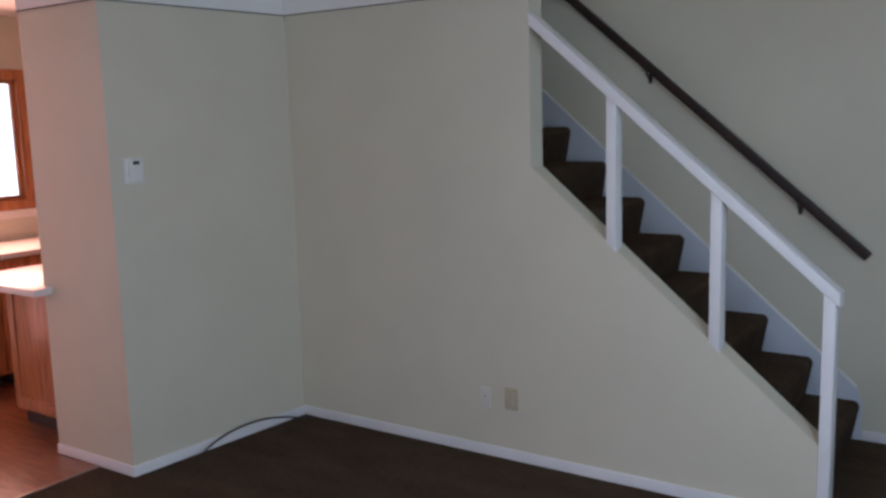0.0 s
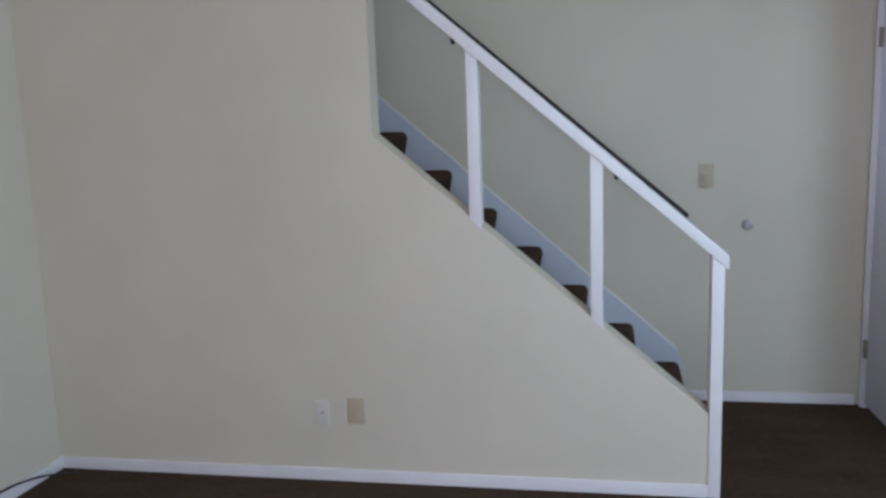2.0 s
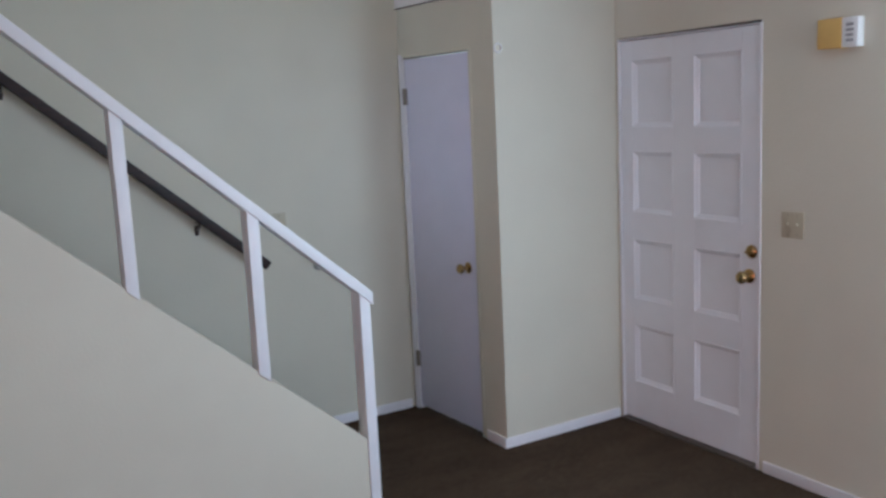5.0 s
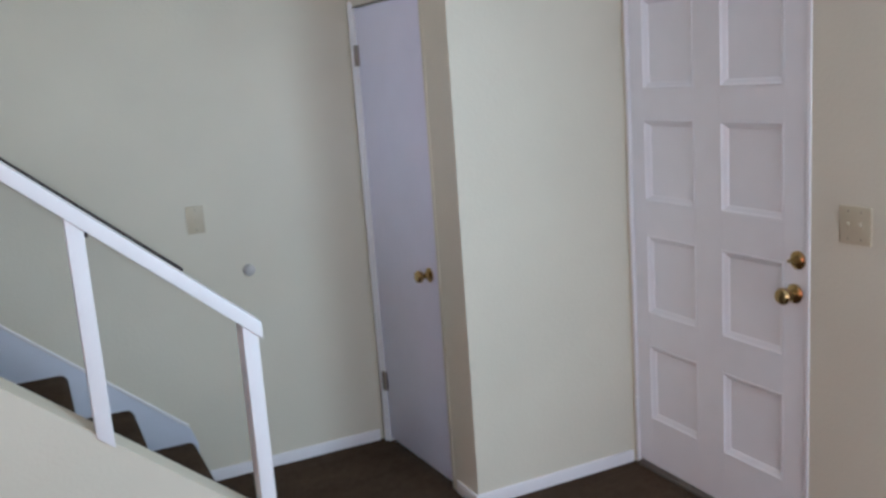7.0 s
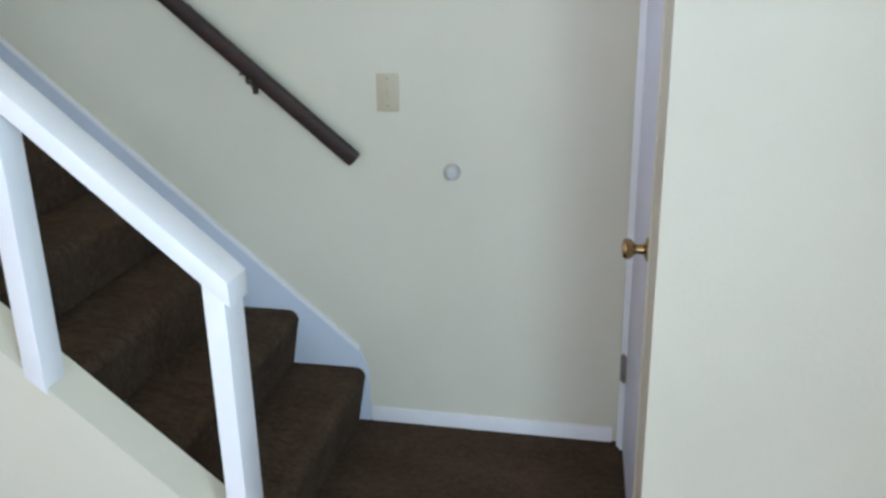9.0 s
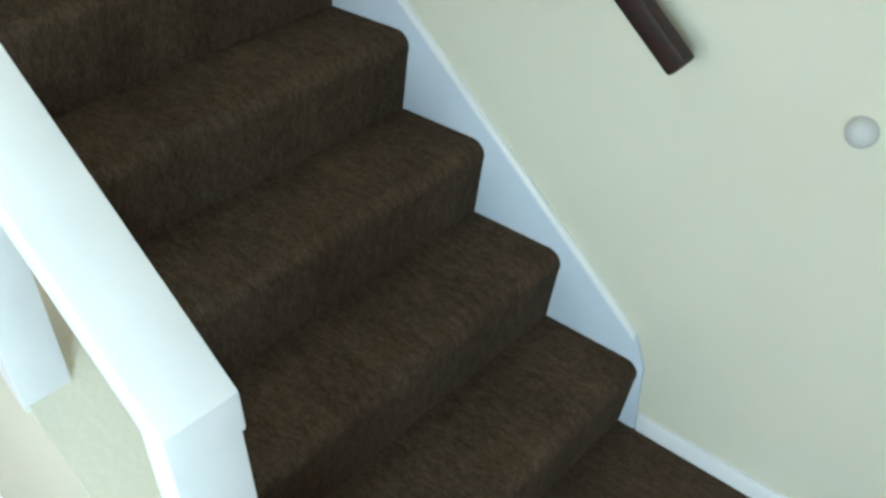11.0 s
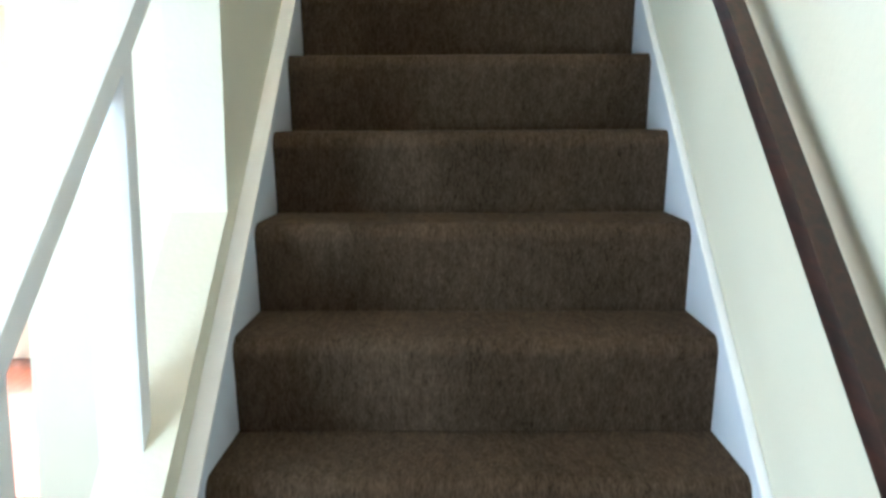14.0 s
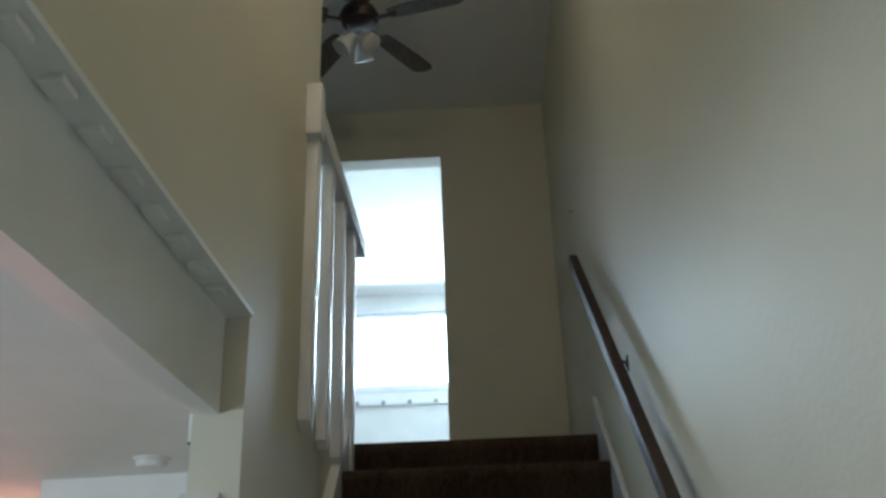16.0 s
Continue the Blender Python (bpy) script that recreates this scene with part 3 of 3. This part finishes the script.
alarm = base("door_chime", XE, -1.02, 1.95, "yellowed plastic door chime box with grey grille", "door chime")
bm = bmesh.new()
box(bm, XE - 0.045, XE, -1.080, -0.972, 1.888, 2.005, 0.005)
part("cover", bm, AGED, alarm)
bm = bmesh.new()
box(bm, XE - 0.043, XE - 0.0005, -1.150, -1.0805, 1.890, 2.003, 0.004)
part("end_cover", bm, PLASTIC, alarm)
for i in range(4):
    bm = bmesh.new()
    box(bm, XE - 0.0455, XE - 0.0425, -1.132, -1.100, 1.910 + i * 0.020, 1.921 + i * 0.020, 0.001)
    part("grille_bar", bm, GREYP, alarm)

thermo = base("thermostat", XW, -0.995, 1.49, "small white wall thermostat with dark display", "thermostat")
bm = bmesh.new()
box(bm, XW, XW + 0.012, -1.050, -0.948, 1.430, 1.552, 0.004)
part("back_plate", bm, PLASTIC, thermo)
bm = bmesh.new()
box(bm, XW + 0.0118, XW + 0.028, -1.033, -0.966, 1.440, 1.545, 0.005)
part("body", bm, PLASTIC, thermo)
bm = bmesh.new()
box(bm, XW + 0.027, XW + 0.0295, -1.016, -0.983, 1.522, 1.538, 0.001)
part("display", bm, BLACK, thermo)


def cable(name, pts, r, label):
    cu = bpy.data.curves.new(name, "CURVE")
    cu.dimensions = "3D"
    cu.bevel_depth, cu.bevel_resolution, cu.use_fill_caps = r, 3, True
    sp = cu.splines.new("NURBS")
    sp.points.add(len(pts) - 1)
    for p, c in zip(sp.points, pts):
        p.co = (*c, 1)
    sp.use_endpoint_u, sp.order_u = True, 4
    cu.materials.append(BLACK)
    ob = new(name, cu)
    dg = bpy.context.evaluated_depsgraph_get()
    me = bpy.data.meshes.new_from_object(ob.evaluated_get(dg))
    me.name = name
    bpy.data.objects.remove(ob)
    ob = new(name, me)
    return tagged(ob, label, "cable")


cable("black_cable", [(-2.80, -0.83, 0.006), (-2.83, -0.74, 0.045), (-2.855, -0.55, 0.074), (-2.862, -0.40, 0.076), (-2.855, -0.22, 0.055), (-2.84, -0.10, 0.012), (-2.78, -0.05, 0.006)], 0.0045, "loose black cable lying along the baseboard")

smoke = base("smoke_detector", -2.62, -0.55, CEIL_Z, "round white smoke detector on the ceiling", "smoke detector")
bm = bmesh.new()
lathe(bm, (-2.62, -0.55, CEIL_Z + 0.001), (0, 0, -1), [(0, 0.068), (0.010, 0.068), (0.014, 0.060), (0.034, 0.052), (0.038, 0.030), (0.040, 0.010)], 28)
part("housing", bm, PLASTIC, smoke)

# the end wall also stands out of square, with all that is fixed to it
def lean(ob):
    for v in ob.data.vertices:
        v.co.x += 0.080 * v.co.y


for o in list(bpy.data.objects):
    if o.name in ("wall_west", "frieze_west", "frieze_corner", "black_cable"):
        for q in [o] + list(o.children):
            lean(q)
    elif o.name.startswith("baseboard") and max(v.co.x for v in o.data.vertices) < XW + 0.05:
        lean(o)
for o in thermo.children:
    lean(o)

# ---- upper floor edge, with carpet tack knobs under it ----
edge = wall("floor_edge_trim", [(XO + 0.002, XC - 0.002, 0.0622, 0.128, 2.572, 2.5845)], TRIM_LIT, "white painted edge strip above the stair opening", category="trim")
for i in range(14):
    x = -1.169 + i * 0.130
    bm = bmesh.new()
    box(bm, x - 0.026, x + 0.026, 0.075, 0.112, 2.558, 2.5725, 0.006, 2)
    part("edge_block", bm, TRIM_LIT, edge, "", True)


bal = base("upper_balustrade", -2.5, 0.14, UP, "white painted wooden balustrade of the upper landing", "balustrade")
bm = bmesh.new()
box(bm, -3.12, -1.92, 0.119, 0.168, 3.48, 3.56, 0.004)
part("top_rail", bm, WHITE, bal)
bm = bmesh.new()
box(bm, -1.985, -1.915, 0.119, 0.172, 3.42, 3.62, 0.004)
part("rail_block", bm, WHITE, bal)
for i in range(4):
    x = -1.985 - i * 0.29
    bm = bmesh.new()
    prism(bm, [(x - 0.035, 2.48), (x - 0.01, 2.435), (x + 0.035, 2.46), (x + 0.035, 3.482), (x - 0.035, 3.482)], "y", 0.1195, 0.157, 0.002)
    part("baluster", bm, WHITE, bal)

# ---- ceiling fan in the upper hall ----
fan = base("ceiling_fan", -2.95, 0.20, TOP, "dark-bladed ceiling fan with light kit", "ceiling fan")
FX, FY = -2.95, 0.15
bm = bmesh.new()
lathe(bm, (FX, FY, TOP - 0.03), (0, 0, -1), [(0, 0.065), (0.02, 0.062), (0.05, 0.03), (0.052, 0.012), (0.11, 0.012)], 24)
part("canopy", bm, DARKIRON, fan)
bm = bmesh.new()
lathe(bm, (FX, FY, TOP - 0.13), (0, 0, -1), [(0, 0.03), (0.01, 0.085), (0.05, 0.10), (0.09, 0.085), (0.105, 0.04)], 28)
part("motor", bm, DARKIRON, fan)
for i in range(5):
    a = radians(2 + 72 * i)
    ca, sa = math.cos(a), math.sin(a)
    bm = bmesh.new()
    prism(bm, [(0.16, -0.045), (0.22, -0.058), (0.50, -0.068), (0.535, -0.05), (0.545, 0.0), (0.535, 0.05), (0.50, 0.068), (0.22, 0.058), (0.16, 0.045)], "z", -0.004, 0.004, 0.0015)
    bmesh.ops.transform(bm, matrix=pose(FX, FY, TOP - 0.20, 0, 0, 2 + 72 * i) @ pose(0, 0, 0, 11), verts=bm.verts)
    bl = part("blade", bm, FANBLADE, fan)
    bm = bmesh.new()
    box(bm, 0.06, 0.20, -0.014, 0.014, -0.006, 0.0, 0.002)
    bmesh.ops.transform(bm, matrix=pose(FX, FY, TOP - 0.205, 0, 0, 2 + 72 * i), verts=bm.verts)
    part("blade_arm", bm, DARKIRON, fan)
for i in range(3):
    a = radians(50 + 120 * i)
    d = Vector((math.cos(a) * 0.55, math.sin(a) * 0.55, -0.8)).normalized()
    o = Vector((FX, FY, TOP - 0.25)) + d * 0.05
    bm = bmesh.new()
    lathe(bm, o, d, [(0, 0.016), (0.02, 0.024), (0.06, 0.038), (0.11, 0.048), (0.112, 0.044)], 20)
    part("lamp_shade", bm, FROST, fan, "frosted glass shade")
bm = bmesh.new()
tube(bm, (FX + 0.03, FY - 0.05, TOP - 0.24), (FX + 0.03, FY - 0.05, TOP - 0.46), 0.002, 8)
part("pull_chain", bm, STEEL, fan)


# warm dome lamp over the stairs
dome = base("ceiling_lamp", -0.9, 0.75, TOP - 0.03, "round frosted glass ceiling lamp above the stairs", "ceiling lamp")
bm = bmesh.new()
lathe(bm, (-0.9, 0.75, TOP - 0.029), (0, 0, -1), [(0, 0.10), (0.018, 0.10), (0.022, 0.09)], 28)
part("lamp_base", bm, BRASS, dome)
bm = bmesh.new()
lathe(bm, (-0.9, 0.75, TOP - 0.052), (0, 0, -1), [(0, 0.088), (0.02, 0.092), (0.06, 0.075), (0.085, 0.04), (0.092, 0.01)], 28)
part("glass_bowl", bm, glow_mat("lit_bowl", (1.0, 0.66, 0.36), 3.0), dome, "glowing frosted bowl")
fl = bpy.data.lights.new("stair_lamp", "POINT")
fl.energy, fl.color, fl.shadow_soft_size = L_STAIR, (1.0, 0.66, 0.42), 0.09
new("stair_lamp", fl).matrix_world = pose(-0.9, 0.75, TOP - 0.25)


# small nail left in the stair wall
nail = base("wall_nail", -3.055, YF, 3.634, "small dark steel nail sticking out of the stair wall", "nail")
bm = bmesh.new()
lathe(bm, (-3.055, YF, 3.634), (0, -1, 0.25), [(-0.002, 0.002), (0.016, 0.002), (0.017, 0.006), (0.019, 0.006)], 10)
part("nail_shank", bm, DARKIRON, nail)


# ---- windows ----
def window(name, x, y0, y1, z0, z1, label, frame_mat, sashes=2, t=0.045):
    ob = base(name, x, (y0 + y1) / 2, z0, label, "window", "", "structure")
    bm = bmesh.new()
    for b in ((y0, y1, z0, z0 + t), (y0, y1, z1 - t, z1), (y0, y0 + t, z0 + t, z1 - t), (y1 - t, y1, z0 + t, z1 - t)):
        box(bm, x - 0.06, x + 0.02, *b, 0.003)
    part("window_frame", bm, frame_mat, ob)
    w = (y1 - y0 - 2 * t) / sashes
    for i in range(sashes):
        a = y0 + t + i * w
        bm = bmesh.new()
        s = 0.03
        for b in ((a, a + w, z0 + t, z0 + t + s), (a, a + w, z1 - t - s, z1 - t), (a, a + s, z0 + t + s, z1 - t - s), (a + w - s, a + w, z0 + t + s, z1 - t - s)):
            box(bm, x - 0.03 - 0.012 * (i % 2), x - 0.005 - 0.012 * (i % 2), *b, 0.002)
        part("sash", bm, frame_mat, ob)
    return ob


window("window_1", -5.56, -0.95, 0.05, 1.12, 2.12, "orange wood-framed kitchen window above the sink", OAK, 2, 0.07)
bm = bmesh.new()
box(bm, -5.60, -5.53, -1.02, 0.12, 1.06, 1.118, 0.006)
tagged(part("window_sill_kitchen", bm, LAMINATE), "pale window sill above the kitchen sink", "sill", "", "structure")
window("window_2", -5.62, -3.25, -1.65, 0.0, 2.42, "sliding glass patio door with white frame", WHITE, 2, 0.05)
window("window_3", -7.22, -0.75, 0.95, 3.93, 4.74, "bright white-framed bedroom window", WHITE, 1, 0.05)
window_s = base("window_4", 0.0, -5.0, 0.35, "white-framed living room window", "window", "", "structure")
bm = bmesh.new()
for b in ((-1.3, 1.3, 0.35, 0.40), (-1.3, 1.3, 2.10, 2.15), (-1.3, -1.25, 0.40, 2.10), (1.25, 1.3, 0.40, 2.10), (-0.03, 0.03, 0.40, 2.10)):
    box(bm, b[0], b[1], -5.09, -5.03, b[2], b[3], 0.003)
part("window_frame", bm, WHITE, window_s)

window_e = base("window_5", XE, -2.2, 0.88, "white-framed front window of the living room", "window", "", "structure")
bm = bmesh.new()
for b in ((-2.90, -1.50, 0.88, 0.93), (-2.90, -1.50, 2.07, 2.12), (-2.90, -2.85, 0.93, 2.07), (-1.55, -1.50, 0.93, 2.07), (-2.23, -2.17, 0.93, 2.07)):
    box(bm, XE + 0.06, XE + 0.12, *b, 0.003)
part("window_frame", bm, WHITE, window_e)

# vertical blinds half drawn across the patio door
blinds = base("vertical_blinds", -5.50, -2.45, 2.1, "cream vinyl vertical blinds hanging across the patio door", "blinds")
bm = bmesh.new()
box(bm, -5.54, -5.47, -3.30, -1.60, 2.42, 2.47, 0.004)
part("head_rail", bm, WHITE, blinds)
for i in range(19):
    y = -3.24 + i * 0.088
    bm = bmesh.new()
    n = 5
    cols2 = []
    for j in range(n):
        u = (j / (n - 1) - 0.5) * 0.089
        bow = 0.008 * math.cos(math.pi * u / 0.089)
        a = radians(52 + 6 * math.sin(i * 2.3))
        x, yy = -5.505 + bow * math.cos(a) - u * math.cos(a), y + u * math.sin(a)
        cols2.append((bm.verts.new((x, yy, 0.03)), bm.verts.new((x, yy, 2.42))))
    for a2, b2 in zip(cols2, cols2[1:]):
        bm.faces.new((a2[0], b2[0], b2[1], a2[1]))
    bmesh.ops.solidify(bm, geom=bm.faces[:], thickness=0.0012)
    part("slat", bm, BLIND, blinds)

# ---- kitchen, seen past the corner ----
def cabinet(x0, x1, y0, y1, z0, z1, face, label):
    """Cabinet unit with plinth, body, framed door and knob; face 'x+' or 'y-'."""
    ob = base("kitchen_cabinet", (x0 + x1) / 2, (y0 + y1) / 2, z0, label, "cabinet", "kitchen cabinets")
    bm = bmesh.new()
    box(bm, x0, x1 - (0.0 if face != "x+" else 0.02), y0 + (0.02 if face == "y-" else 0), y1, z0 + (0.09 if z0 < 0.5 else 0), z1, 0.002)
    part("body", bm, OAK, ob)
    if z0 < 0.5:
        bm = bmesh.new()
        box(bm, x0 + 0.01, x1 - 0.07, y0 + 0.06, y1 - 0.01, z0, z0 + 0.091)
        part("plinth", bm, BLACK, ob)
    bm = bmesh.new()
    g, ax = 0.012, face[0]
    u = (y0 + g, y1 - g) if ax == "x" else (x0 + g, x1 - g)
    v = (z0 + 0.11, z1 - 0.012)
    front, inward = (x1 - 0.001, -1) if ax == "x" else (y0 + 0.001, 1)
    rings(bm, [rect(front + inward * d, u, v, k, ax) for d, k in ((0.020, 0.0), (0.003, 0.0), (0.0, 0.003), (0.0, 0.056), (0.004, 0.059), (0.009, 0.060), (0.009, 0.074), (0.003, 0.092))], False)
    dr = part("door", bm, OAK, ob)
    bm = bmesh.new()
    if face == "x+":
        lathe(bm, (x1 - 0.001, y1 - 0.05, z1 - 0.13), (1, 0, 0), [(0, 0.006), (0.012, 0.006), (0.016, 0.015), (0.026, 0.013), (0.028, 0.004)], 14)
    else:
        lathe(bm, (x1 - 0.05, y0 + 0.001, z1 - 0.13), (0, -1, 0), [(0, 0.006), (0.012, 0.006), (0.016, 0.015), (0.026, 0.013), (0.028, 0.004)], 14)
    part("knob", bm, BRASS, dr)
    return ob


for i in range(4):
    cabinet(-5.58, -4.98, -1.15 + i * 0.55, -0.602 + i * 0.55, 0.0, 0.86, "x+", "orange oak kitchen base cabinet below the sink window")
bm = bmesh.new()
box(bm, -5.58, -4.95, -1.18, 1.06, 0.862, 0.90, 0.005)
tagged(part("kitchen_worktop", bm, LAMINATE), "white laminate kitchen worktop under the window", "worktop")
tap = base("kitchen_tap", -5.45, -0.42, 0.90, "chrome kitchen tap behind the sink", "tap")
bm = bmesh.new()
lathe(bm, (-5.45, -0.42, 0.90), (0, 0, 1), [(0, 0.028), (0.01, 0.026), (0.02, 0.014), (0.16, 0.012), (0.18, 0.012)], 16)
tube(bm, (-5.45, -0.42, 1.07), (-5.27, -0.42, 1.10), 0.010, 12)
tube(bm, (-5.27, -0.42, 1.104), (-5.25, -0.42, 1.06), 0.009, 12)
part("spout", bm, STEEL, tap)
cabinet(-4.25, -3.66, -0.98, -0.42, 0.0, 0.86, "y-", "orange-red kitchen peninsula cabinet")
bm = bmesh.new()
box(bm, -4.30, -3.54, -1.22, -0.40, 0.862, 0.90, 0.006)
tagged(part("peninsula_worktop", bm, LAMINATE), "white laminate peninsula worktop", "worktop")
cabinet(-4.25, -3.66, -0.41, 0.15, 0.0, 0.86, "y-", "orange-red kitchen peninsula cabinet")

# ---- bedroom things beyond the doorway ----
rack = base("peg_rail", -7.2, 0.05, 3.83, "white rail with small dark pegs below the window", "peg rail")
bm = bmesh.new()
box(bm, -7.199, -7.18, -0.75, 0.95, 3.808, 3.853, 0.003)
part("board", bm, WHITE, rack)
for i in range(7):
    bm = bmesh.new()
    lathe(bm, (-7.181, -0.66 + i * 0.235, 3.830), (1, 0, 0), [(0, 0.010), (0.02, 0.010), (0.03, 0.020), (0.04, 0.018), (0.042, 0.005)], 12)
    part("peg", bm, GREYP, rack)

# ---- outside ----
bm = bmesh.new()
box(bm, -400, 400, -400, 400, -0.40, -0.15)
tagged(part("ground", bm, SHOULDER), "plain ground outside the house", "ground", "", "structure")
bm = bmesh.new()
box(bm, -9.0, -8.95, -2.4, 2.4, 2.6, 5.6)
tagged(part("backdrop_bedroom", bm, SKYCARD), "blown-out daylight outside the bedroom window", "backdrop", "", "structure")
bm = bmesh.new()
box(bm, -7.6, -7.55, -4.6, 1.4, 0.0, 3.2)
tagged(part("backdrop_patio", bm, PATIOSKY), "blown-out daylight outside the patio door", "backdrop", "", "structure")
